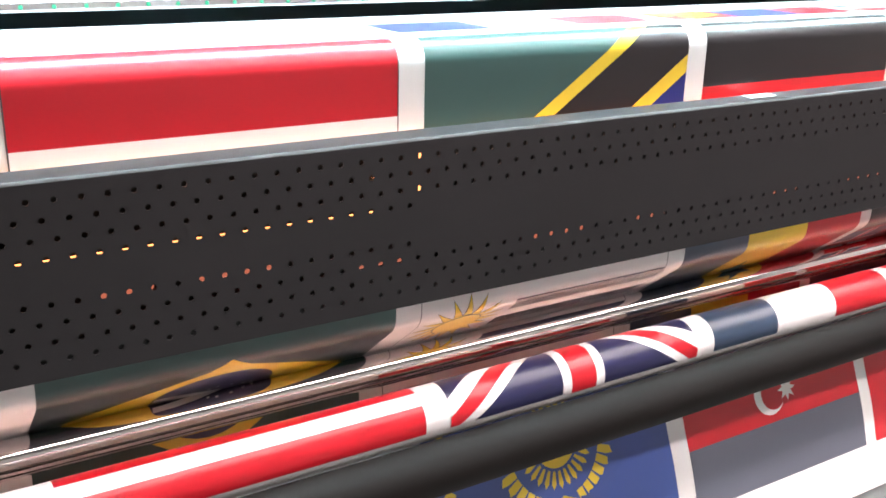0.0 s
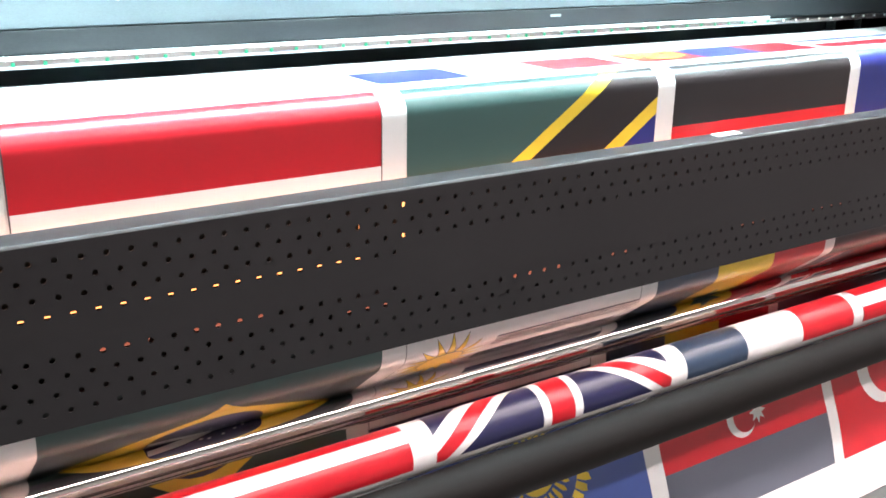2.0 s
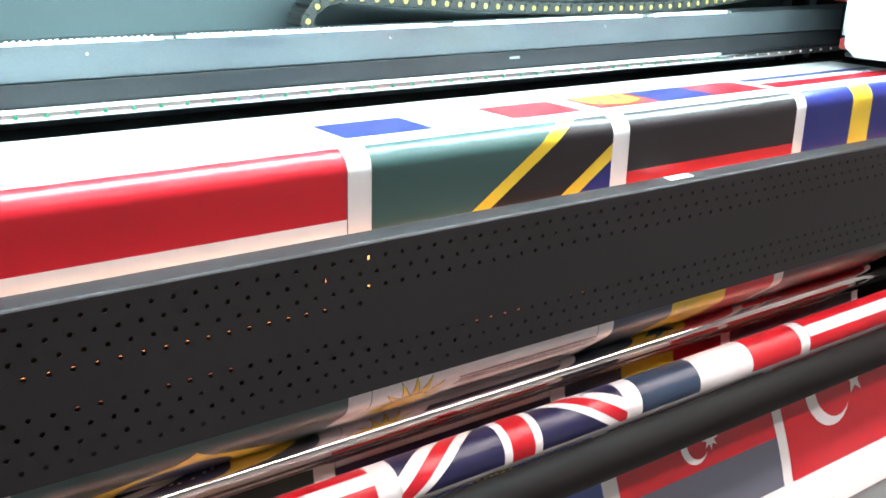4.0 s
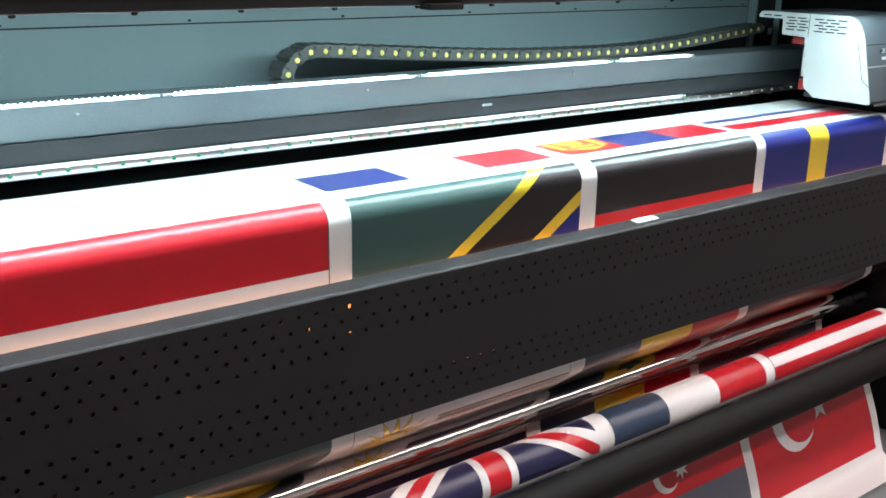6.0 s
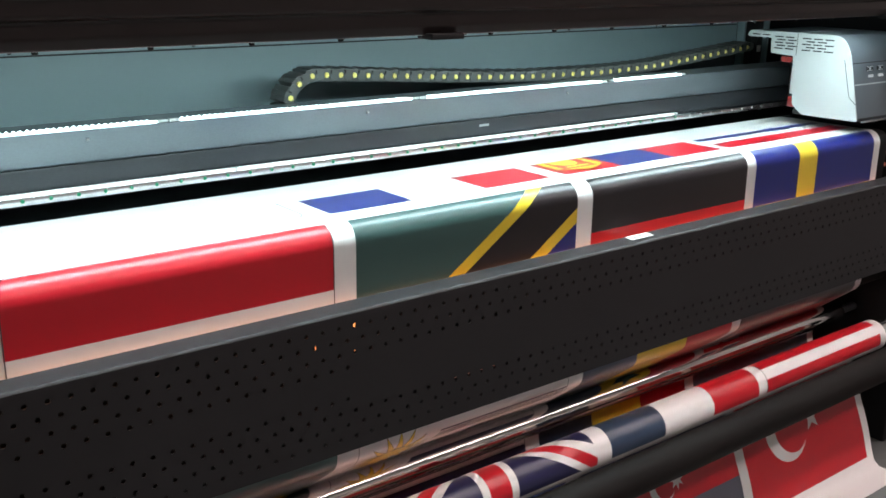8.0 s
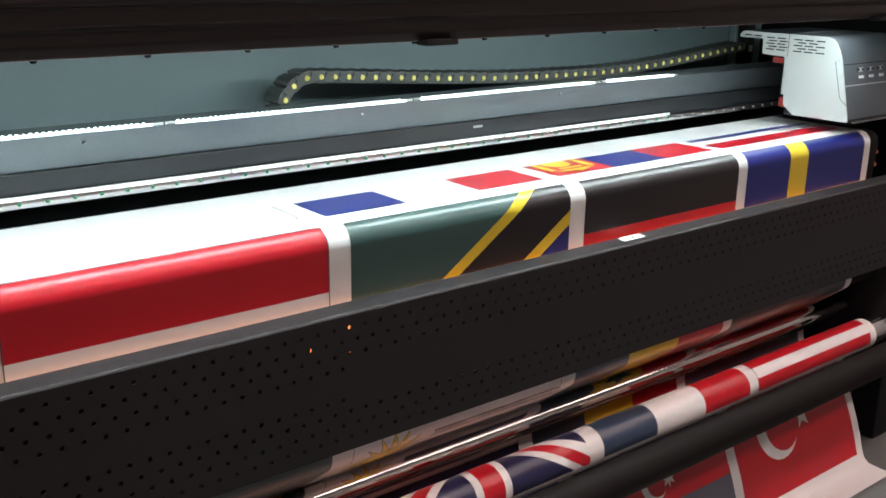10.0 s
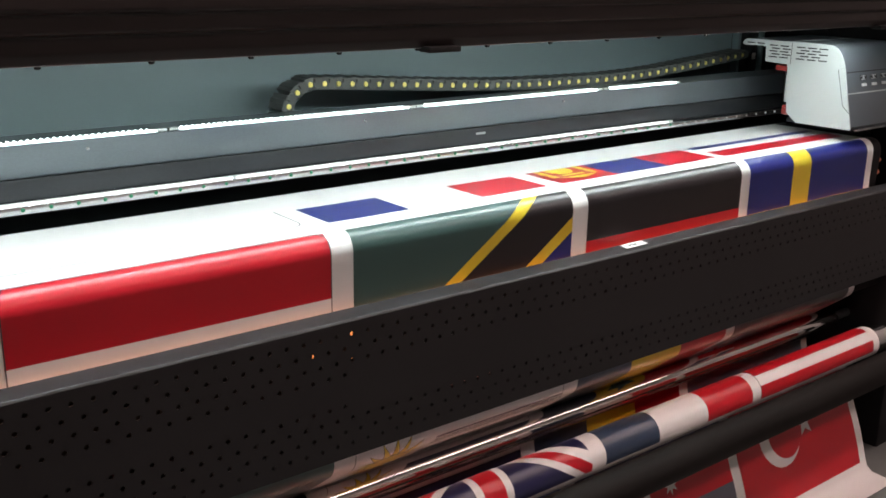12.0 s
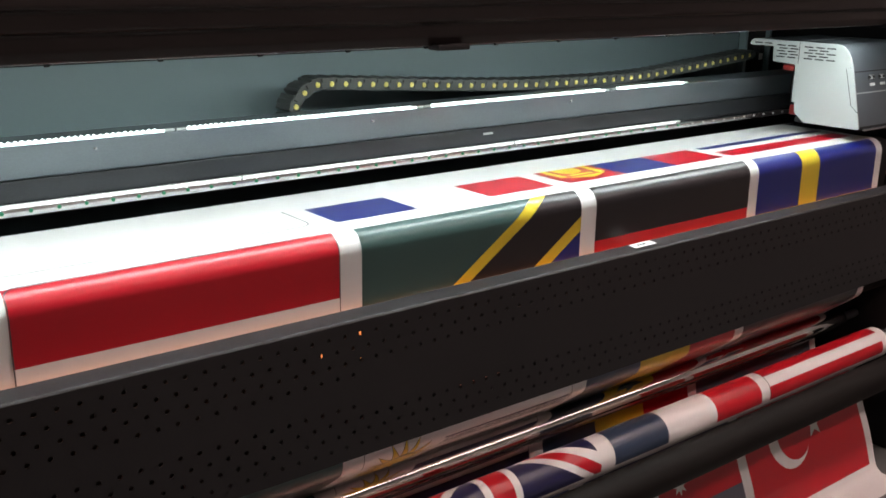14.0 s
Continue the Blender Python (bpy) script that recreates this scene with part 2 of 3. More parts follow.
tagged(mesh_object("rail_screw", verts, faces, WHITE_PLASTIC, beam, "row of small pale screw heads"), kind="stuff")

# hood
hood = thing("printer_hood", "dark brown-black glossy printer hood with rounded ridges", "hood")
prism("hood_shell", rounded([(-0.128, 1.436), (-0.06, 1.436), (-0.06, 1.455), (-0.05, 1.475), (0.03, 1.478), (0.03, 1.70), (0.83, 1.75), (0.83, 1.78), (0.0, 1.76), (-0.11, 1.62), (-0.162, 1.535), (-0.162, 1.507), (-0.152, 1.502), (-0.152, 1.478), (-0.138, 1.474), (-0.138, 1.452)],
     [0.004, 0.002, 0.004, 0.002, 0.002, 0.02, 0, 0, 0.03, 0.03, 0.012, 0.006, 0.004, 0.008, 0.006, 0.004, 0.006], 4), XL, XR, PAINT_HOOD, hood)
for x in (0.69, 2.13):
    boxed("latch", x - 0.034, x + 0.034, -0.150, -0.120, 1.430, 1.440, PAINT_BLACK, hood, "small black latch")
for k in range(26):
    tube("lip_screw", -0.9 + k * 0.155, -0.9 + k * 0.155 + 0.008, -0.118, 1.435, 0.0035, PAINT_BLACK, hood, n=8, chamfer=0.001)


# ---- light bars ----
def led_bar(name, x0, x1, y, z, lit, label, group, size):
    """A slim white bar with a lit strip and a row of small domes."""
    bar = thing(name, label, "LED bar", group)
    boxed("channel", x0, x1, y - 0.005, y + 0.006, z - 0.004, z, WHITE_PLASTIC, bar, bevel=0.001)
    for xe in (x0 - 0.021, x1 + 0.001):
        boxed("end_cap", xe, xe + 0.020, y - 0.006, y + 0.006, z - 0.005, z + 0.001, SHELL_SIDE, bar, "grey end cap", bevel=0.001)
    verts, faces = [], []
    n = max(1, int((x1 - x0 - 0.008) / 0.0125))
    for i in range(n):
        cx = x0 + 0.008 + i * 0.0125
        base = len(verts)
        for r, h in ((0.0056 * size, 0.0), (0.0048 * size, 0.0018 * size), (0.0024 * size, 0.0029 * size)):
            verts += [(cx + r * math.cos(a * math.pi / 4), y + r * 0.8 * math.sin(a * math.pi / 4), z + 0.0005 + h) for a in range(8)]
        for k in range(2):
            faces += [(base + k * 8 + a, base + k * 8 + (a + 1) % 8, base + k * 8 + 8 + (a + 1) % 8, base + k * 8 + 8 + a) for a in range(8)]
        faces.append(tuple(base + 16 + a for a in range(8)))
    tagged(mesh_object("diode", verts, faces, lit, bar, "row of lit white diodes", True), kind="stuff")
    boxed("lit_strip", x0 + 0.002, x1 - 0.002, y - 0.0075, y - 0.0052, z - 0.004, z - 0.0005, lit, bar, "lit white strip", bevel=0)
    return bar


for x0, x1 in ((-0.82, -0.215), (-0.165, 0.438), (0.485, 1.085), (1.13, 1.755), (1.805, 2.105)):
    led_bar("upper_led_bar", x0, x1, 0.494, 1.2330, LED, "lit white LED bar along the beam's top edge", "LED bars on the beam", 0.55)
for x0, x1 in ((-0.82, 0.6), (0.605, 1.40), (1.405, 2.07)):
    led_bar("lower_led_bar", x0, x1, 0.484, 1.1165, LOW_LED, "lit white LED bar above the polished rail", "LED bars over the rail", 0.22)
hood_bar = thing("hood_led_bar", "white LED bar under the printer hood", "LED bar")
boxed("channel", -0.9, 2.45, 0.0305, 0.084, 1.4665, 1.4735, WHITE_PLASTIC, hood_bar, bevel=0.001)
boxed("lit_strip", -0.89, 2.44, 0.034, 0.078, 1.461, 1.466, HOOD_LED, hood_bar, "lit white strip", bevel=0)

verts, faces = [], []
for i in range(47):
    cx = -0.38 + i * 0.0533
    base = len(verts)
    for r, h in ((0.0042, 0.0), (0.003, 0.002)):
        verts += [(cx + r * math.cos(a * math.pi / 4), 0.4700 - h, 1.1045 + r * math.sin(a * math.pi / 4)) for a in range(8)]
    faces += [(base + a, base + (a + 1) % 8, base + 8 + (a + 1) % 8, base + 8 + a) for a in range(8)]
    faces.append(tuple(base + 8 + a for a in range(8)))
tagged(mesh_object("indicator_dot", verts, faces, GREEN_LED, beam, "row of tiny green indicator dots"), kind="stuff")


# ---- perforated heater cover ----
cover = thing("heater_cover", "dark grey perforated steel heater cover along the printer", "heater cover")
PITCH, ROW, HOLE = 0.035, 0.027, 0.0046
CX0, CX1 = -0.735, 3.15


def perforated(rows, z_low, z_high):
    """A sheet of cells with a round hole in each; rows: height, phase, and the end of the holes."""
    verts, faces = [], []
    depth = 0.002

    def quad(xa, xb, za, zb):
        for y in (0.0, depth):
            b = len(verts)
            verts.extend([(xa, y, za), (xb, y, za), (xb, y, zb), (xa, y, zb)])
            faces.append((b, b + 1, b + 2, b + 3) if y == 0 else (b + 3, b + 2, b + 1, b))

    corner = [(-1, -1), (0, -1), (1, -1), (1, 0), (1, 1), (0, 1), (-1, 1), (-1, 0)]
    for z, phase, last in rows:
        za, zb = z - ROW / 2, z + ROW / 2
        k0 = math.ceil((CX0 + 0.06) / PITCH - phase)
        k1 = math.floor((last - 0.02) / PITCH - phase)
        quad(CX0, (k0 + phase - 0.5) * PITCH, za, zb)
        quad((k1 + phase + 0.5) * PITCH, CX1, za, zb)
        for k in range(k0, k1 + 1):
            cx = (k + phase) * PITCH
            b = len(verts)
            for y in (0.0, depth):
                verts.extend([(cx + sx * PITCH / 2, y, z + sz * ROW / 2) for sx, sz in corner])
                verts.extend([(cx + HOLE * math.cos(math.atan2(sz, sx)), y, z + HOLE * math.sin(math.atan2(sz, sx))) for sx, sz in corner])
            for i in range(8):
                j = (i + 1) % 8
                faces.append((b + i, b + j, b + 8 + j, b + 8 + i))
                faces.append((b + 16 + j, b + 16 + i, b + 24 + i, b + 24 + j))
                faces.append((b + 8 + i, b + 8 + j, b + 24 + j, b + 24 + i))
    tops = sorted(z for z, _, _ in rows)
    edges = [z_low] + [e for z in tops for e in (z - ROW / 2, z + ROW / 2)] + [z_high]
    for a, b2 in zip(edges[::2], edges[1::2]):
        if b2 - a > 1e-5:
            quad(CX0, CX1, a, b2)
    me = bpy.data.meshes.new("perforated_sheet")
    me.from_pydata(verts, [], faces)
    me.materials.append(PAINT_DARK)
    ob = new("perforated_sheet", me)
    ob.parent = cover
    return ob


END = CX1 - 0.05
perforated([(0.900, 0, END), (0.873, 0.5, END), (0.846, 0, END), (0.819, 0.5, 0.63),
            (0.754, 0.5, 0.63), (0.727, 0, END), (0.700, 0.5, END), (0.673, 0, END)], 0.646, 0.924)
prism("top_flange", rounded([(0.0, 0.924), (0.002, 0.924), (0.0022, 0.9262), (0.047, 0.9300), (0.047, 0.9323), (0.003, 0.9285)], [0, 0, 0, 0, 0.001, 0.004], 4), CX0, CX1, PAINT_DARK, cover, "folded top edge")
prism("bottom_flange", [(0.0, 0.646), (0.0, 0.6435), (0.03, 0.6435), (0.03, 0.646)], CX0, CX1, PAINT_DARK, cover, "folded bottom edge", smooth=False)

sticker = thing("sticker", "small white printed sticker on the cover's top edge", "sticker")
sheet = boxed("sticker_sheet", 0, 0.075, 0, 0.024, 0, 0.0006, WHITE_PLASTIC, sticker, bevel=0)
for a, b2 in ((0.018, 0.024), (0.028, 0.031), (0.035, 0.046)):
    boxed("print_bar", a, b2, 0.008, 0.016, 0.0007, 0.0010, SLOT, sticker, bevel=0)
sticker.matrix_basis = pose(1.385, 0.020, 0.9303, 4, 0, 0)

ends = thing("heater_end", "dull red heater end beside the film", "heater")
for z in (0.955, 0.995):
    tube("dull_rod", 2.615, 2.66, 0.10, z, 0.007, DULL_GLOW, ends, n=12)
boxed("bracket", 2.60, 2.615, 0.08, 0.16, 0.93, 1.03, PAINT_BLACK, ends)
heater = thing("infrared_heater", "glowing infrared heater rods behind the perforated cover", "heater")
tube("glow_rod", -0.6, 0.56, 0.050, 0.8008, 0.0013, GLOW, heater, "thin glowing orange rod", n=12, chamfer=0.0004)
# Black sheet added behind the holes to block lit film and keep them dark.
boxed("blocking_sheet", -0.7, 3.1, 0.0575, 0.0595, 0.630, 0.915, PAINT_BLACK, heater, bevel=0)
boxed("warm_element", -0.68, 2.54, 0.047, 0.056, 0.9160, 0.9195, WARM_GLOW, heater, "warm glowing element behind the top edge", bevel=0.001)
for x, z0, z1 in ((0.626, 0.825, 0.893), (0.540, 0.835, 0.868)):
    boxed("lamp_end", x - 0.0010, x + 0.0010, 0.048, 0.053, z0, z1, GLOW, heater, "glowing lamp end", bevel=0)
for xa, xb, z in ((0.09, 0.17, 0.738), (0.24, 0.36, 0.738), (0.50, 0.60, 0.712), (0.86, 0.99, 0.708), (1.12, 1.20, 0.710), (1.52, 1.60, 0.712), (1.78, 1.92, 0.712)):
    tube("dull_rod", xa, xb, 0.050, z, 0.006, DULL_GLOW, heater, "dull red heater rod", n=10)


# ---- printed film ----
def arc(cy, cz, r, a0, a1, n=14):
    return [(cy + r * math.cos(radians(a0 + (a1 - a0) * i / n)), cz + r * math.sin(radians(a0 + (a1 - a0) * i / n))) for i in range(n + 1)]


CH = (0.172, 0.4455, 0.032)     # chrome roller: y, z, radius
WR = (0.003, 0.432, 0.0475)    # winding roller
DN = (0.125, 0.150, 0.030)     # hidden dancer roller
film = [(0.415, 1.0755), (0.3, 1.0755), (0.2, 1.0755)] + [(0.103 + 0.040 * math.cos(radians(a)), 1.0355 + 0.040 * math.sin(radians(a))) for a in range(90, 181, 6)]
film += [(0.063, 1.030 - 0.02 * k) for k in range(1, 21)]
bend = [(0.063, 0.60), (0.064, 0.588), (0.068, 0.577), (0.076, 0.566)]
film += bend
film += arc(CH[0], CH[1], CH[2] + 0.001, 52, -12, 14)
film += [(0.2065, 0.40), (0.205, 0.37), (0.197, 0.34), (0.185, 0.28), (0.172, 0.23)]
film += arc(DN[0], DN[1], DN[2], -5, -180, 12)
film += [(0.085, 0.2), (0.075, 0.27), (0.064, 0.36)]
film += arc(WR[0], WR[1], WR[2] + 0.001, 10, 250, 34)
film += [(0.020, 0.374), (0.045, 0.362), (0.058, 0.338), (0.050, 0.308), (0.034, 0.280), (0.025, 0.262), (0.018, 0.235), (0.004, 0.20), (-0.012, 0.165), (-0.026, 0.13), (-0.040, 0.09), (-0.052, 0.05), (-0.064, 0.02), (-0.082, 0.006), (-0.12, 0.004), (-0.16, 0.004)]
FP = [Vector(p) for p in film]
FS = [0.0]
for a, b2 in zip(FP, FP[1:]):
    FS.append(FS[-1] + (b2 - a).length)


def film_at(s, lift=0.0):
    """The film's (y, z) at the length s along its way, lifted off its printed side."""
    i = max(0, min(len(FS) - 2, int(np.searchsorted(FS, s)) - 1))
    t = (s - FS[i]) / (FS[i + 1] - FS[i])
    p = FP[i].lerp(FP[i + 1], t)

    def normal(k):
        d = FP[min(k + 1, len(FP) - 1)] - FP[max(k - 1, 0)]
        return Vector((d.y, -d.x)).normalized()
    nn = normal(i).lerp(normal(i + 1), t)
    return p + nn * lift


def film_s(y, z):
    return min(range(len(FP)), key=lambda i: (FP[i] - Vector((y, z))).length)


XA, XB = -0.69, 2.545
web = thing("printed_film", "long white glossy film printed with rows of flags", "printed film")
verts, faces = [], []
for y, z in film:
    verts += [(XA, y, z), (XB, y, z)]
faces = [(2 * i, 2 * i + 1, 2 * i + 3, 2 * i + 2) for i in range(len(film) - 1)]
mesh_object("film_web", verts, faces, WHITE, web, smooth=True)


def clip(poly, s_cut, keep_above):
    out = []
    for i, p in enumerate(poly):
        q = poly[(i + 1) % len(poly)]
        ip, iq = (p[1] >= s_cut) == keep_above, (q[1] >= s_cut) == keep_above
        if ip:
            out.append(p)
        if ip != iq:
            t = (s_cut - p[1]) / (q[1] - p[1])
            out.append((p[0] + (q[0] - p[0]) * t, s_cut))
    return out


def printed(name, poly, color, parent, level):
    """An area of ink that follows the film's bends."""
    lo, hi = min(p[1] for p in poly), max(p[1] for p in poly)
    cuts = [lo] + [s for s in FS if lo + 1e-5 < s < hi - 1e-5] + [hi]
    verts, faces = [], []
    for a, b3 in zip(cuts, cuts[1:]):
        piece = clip(clip(poly, a, True), b3, False)
        if len(piece) < 3:
            continue
        base = len(verts)
        for x, s in piece:
            p = film_at(s, 0.0006 + 0.0004 * level)
            verts.append((x, p[0], p[1]))
        faces.append(tuple(range(base, base + len(piece))))
    me = bpy.data.meshes.new(name)
    me.from_pydata(verts, [], faces)
    me.materials.append(INK[color])
    bm = bmesh.new()
    bm.from_mesh(me)
    bmesh.ops.remove_doubles(bm, verts=bm.verts, dist=0.00005)
    bmesh.ops.triangulate(bm, faces=[f for f in bm.faces if len(f.verts) > 4])
    bm.to_mesh(me)
    bm.free()
    for p in me.polygons:
        p.use_smooth = True
    ob = new(name, me)
    ob.parent = parent
    return ob


class Flag:
    """One printed flag; u and v run from 0 to 1 across and down it."""

    def __init__(self, label, x0, x1, s0, height=0.405, cut=None):
        self.x0, self.x1, self.s0, self.h, self.cut = x0, x1, s0, height, cut
        self.ob = tagged(new("printed_flag"), label)
        self.ob.parent = web

    def area(self, name, uv, color, level=0):
        poly = [(self.x0 + u * (self.x1 - self.x0), self.s0 + v * self.h) for u, v in uv]
        if self.cut is not None:
            poly = clip(poly, self.cut, True)
        if len(poly) > 2:
            printed(name, poly, color, self.ob, level)

    def rect(self, name, u0, u1, v0, v1, color, level=0):
        self.area(name, [(u0, v0), (u1, v0), (u1, v1), (u0, v1)], color, level)

    def disc(self, name, u, v, r, color, level=0, n=28):
        a = self.h / (self.x1 - self.x0)
        self.area(name, [(u + r * a * math.cos(2 * math.pi * i / n), v + r * math.sin(2 * math.pi * i / n)) for i in range(n)], color, level)

    def crescent(self, u, v, r, color, level=0, n=20, open_to=0.0, bite=0.25):
        a = self.h / (self.x1 - self.x0)
        th = math.acos((1 + bite * bite - 0.8 * 0.8) / (2 * bite))
        out = [(math.cos(th + (2 * math.pi - 2 * th) * i / n), math.sin(th + (2 * math.pi - 2 * th) * i / n)) for i in range(n + 1)]
        inn = [(bite + 0.8 * math.cos(b), 0.8 * math.sin(b)) for b in np.linspace(2 * math.pi - math.atan2(out[0][1], out[0][0] - bite), math.atan2(out[0][1], out[0][0] - bite), n + 1)]
        for i in range(n):
            q = [out[i], out[i + 1], inn[n - i - 1], inn[n - i]]
            self.area("crescent", [(u + x * r * a, v + y * r) for x, y in q], color, level)

    def star(self, u, v, r, points, color, level=0, inner=0.42, name="star", turn=-90):
        a = self.h / (self.x1 - self.x0)
        ring = []
        for i in range(points * 2):
            q = r if i % 2 == 0 else r * inner
            b = radians(turn) + math.pi * i / points
            ring.append((u + q * a * math.cos(b), v + q * math.sin(b)))
        for i in range(points):
            self.area(name, [(u, v), ring[2 * i - 1], ring[2 * i], ring[2 * i + 1]], color, level)

    def union(self, color="navy", level=0):
        self.rect("field", 0, 1, 0, 1, color, level)
        for (ua, va), (ub, vb) in (((0, 0), (1, 1)), ((1, 0), (0, 1))):
            for t, c, l in ((0.085, "white", 1), (0.032, "red", 2)):
                d = t * (1 if ub > ua else -1)
                self.area("diagonal", [(ua, va), (ua + d, va), (ub, vb - t * 1.5), (ub, vb), (ub - d, vb), (ua, va + t * 1.5)], c, level + l)
        self.rect("cross", 0.415, 0.585, 0, 1, "white", level + 3)
        self.rect("cross", 0, 1, 0.335, 0.665, "white", level + 3)
        self.rect("cross", 0.45, 0.55, 0, 1, "red", level + 4)
        self.rect("cross", 0, 1, 0.4, 0.6, "red", level + 4)

    def thirds(self, colors, upright=False, name="stripe"):
        n = len(colors)
        for i, c in enumerate(colors):
            if upright:
                self.rect(name, i / n, (i + 1) / n, 0, 1, c)
            else:
                self.rect(name, 0, 1, i / n, (i + 1) / n, c)

    def outline(self, corner=0.022, width=0.0022):
        """A thin line round the flag, its corners rounded."""
        w, q = self.x1 - self.x0, self.h

        def ring(inset):
            out = []
            r = corner - inset
            for cx, cy, a0 in ((w - corner, q - corner, 0), (corner, q - corner, 90), (corner, corner, 180), (w - corner, corner, 270)):
                out += [((cx + r * math.cos(radians(a0 + 15 * i))) / w, (cy + r * math.sin(radians(a0 + 15 * i))) / q) for i in range(7)]
            return out
        outer, inner = ring(0.0), ring(width)
        for i in range(len(outer)):
            j = (i + 1) % len(outer)
            self.area("outline", [outer[i], outer[j], inner[j], inner[i]], "line", 5)


COLS = [(-0.007, 0.590), (0.640, 1.238), (1.288, 1.876), (1.915, 2.510)]
DROP = 0.322                    # top edge of the row on the front drop
UP = DROP - 0.058 - 0.405
PRINT_LINE = 0.135              # printed up to here on the platen

f = Flag("half-printed white flag with a thin grey outline", *COLS[0], UP, cut=PRINT_LINE)
f.outline(0.030, 0.0036)
f = Flag("half-printed blue, white and red upright-striped flag", *COLS[1], UP, cut=PRINT_LINE)
f.thirds(["blue", "white", "red"], True)
f = Flag("half-printed red, blue and red flag with a yellow emblem", *COLS[2], UP, cut=PRINT_LINE)
f.thirds(["red", "blue", "red"], True)
f.disc("emblem", 0.16, 0.72, 0.10, "yellow", 1)
f.rect("emblem", 0.035, 0.07, 0.60, 0.88, "yellow", 2)
f.rect("emblem", 0.26, 0.295, 0.60, 0.88, "yellow", 2)
f.rect("emblem", 0.10, 0.23, 0.84, 0.87, "yellow", 3)
f.area("emblem", [(0.05, 0.90), (0.28, 0.90), (0.165, 0.965)], "yellow", 4)
f = Flag("half-printed blue, white and red striped flag", *COLS[3], UP, cut=PRINT_LINE)
f.rect("stripe", 0, 1, 0.85, 1.0, "red")
f.rect("stripe", 0, 1, 0.60, 0.745, "blue")

f = Flag("red, white and red striped flag", *COLS[0], DROP)
f.thirds(["red", "white", "red"])
f.outline()
f = Flag("green and blue flag with a yellow-edged black diagonal", *COLS[1], DROP)
f.area("field", [(0, 0), (1, 0), (0, 1)], "green")
f.area("field", [(1, 0), (1, 1), (0, 1)], "blue")
f.area("diagonal", [(0, 1), (0, 0.78), (0.78, 0), (1, 0), (1, 0.25), (0.25, 1)], "yellow", 1)
f.area("diagonal", [(0, 1), (0, 0.855), (0.855, 0), (1, 0), (1, 0.165), (0.165, 1)], "black", 2)
f = Flag("black, red and yellow striped flag", *COLS[2], DROP)
f.thirds(["black", "red", "yellow"])
f = Flag("blue flag with a yellow cross", *COLS[3], DROP)
f.rect("field", 0, 1, 0, 1, "blue")
f.rect("cross", 0.34, 0.49, 0, 1, "yellow", 1)
f.rect("cross", 0, 1, 0.40, 0.60, "yellow", 1)

LOW = DROP + 0.405 + 0.058
f = Flag("green flag with a yellow diamond and blue disc", *COLS[0], LOW)
f.rect("field", 0, 1, 0, 1, "green")
f.area("diamond", [(0.08, 0.5), (0.5, 0.1), (0.92, 0.5), (0.5, 0.9)], "yellow", 1)
f.disc("disc", 0.5, 0.5, 0.27, "navy", 2)
for k in range(22):
    a0, q = k * 2.4, 0.05 + 0.19 * (k * 0.377 % 1)
    f.star(0.5 + q * 0.66 * math.cos(a0), 0.56 + 0.6 * q * math.sin(a0), 0.012, 5, "white", 3)
for k in range(10):
    q = [(0.325 + 0.035 * j, 0.425 + 0.18 * (j / 10) ** 1.6) for j in (k, k + 1)]
    f.area("band", [q[0], q[1], (q[1][0], q[1][1] + 0.05), (q[0][0], q[0][1] + 0.05)], "white", 4)
f = Flag("white and blue striped flag with a golden sun", *COLS[1], LOW)
for k in range(4):
    f.rect("stripe", 0 if k > 1 else 0.36, 1, (2 * k + 1) / 9, (2 * k + 2) / 9, "navy")
f.star(0.18, 0.27, 0.245, 16, "black", 1, 0.52, "sun_ray")
f.star(0.18, 0.27, 0.235, 16, "yellow", 2, 0.50, "sun_ray")
f.disc("sun_disc", 0.18, 0.27, 0.125, "black", 3)
f.disc("sun_disc", 0.18, 0.27, 0.118, "yellow", 4)
f.outline(0.004, 0.0016)
f = Flag("slate, yellow and red upright-striped flag with a dark star", *COLS[2], LOW)
f.thirds(["steel", "yellow", "red"], True)
f.star(0.5, 0.5, 0.15, 5, "green", 1)
f = Flag("red and black flag", *COLS[3], LOW)
f.rect("stripe", 0, 1, 0, 0.2, "black")
f.rect("field", 0, 1, 0.2, 1, "red")

S_SHEET = FS[film_s(0.205, 0.37)]
TOPS = S_SHEET - 0.27
f = Flag("grey and white flag with a dark stripe", *COLS[0], TOPS)
f.thirds(["slate", "green", "white"])
f = Flag("dark blue flag with a white lower stripe", *COLS[1], TOPS)
f.thirds(["white", "white", "navy"])
f = Flag("slate, yellow and red upright-striped flag", *COLS[2], TOPS)
f.thirds(["slate", "yellow", "red"], True)
f = Flag("slate blue flag with a small crossed canton", *COLS[3], TOPS)
f.rect("field", 0, 1, 0, 1, "slate")
for u0, u1, v0, v1, c, lv in ((0.0, 0.3, 0.12, 0.56, "navy", 1), (0.12, 0.18, 0.12, 0.56, "white", 2), (0.0, 0.3, 0.29, 0.39, "white", 2), (0.135, 0.165, 0.12, 0.56, "red", 3), (0.0, 0.3, 0.31, 0.37, "red", 3)):
    f.rect("canton", u0, u1, v0, v1, c, lv)

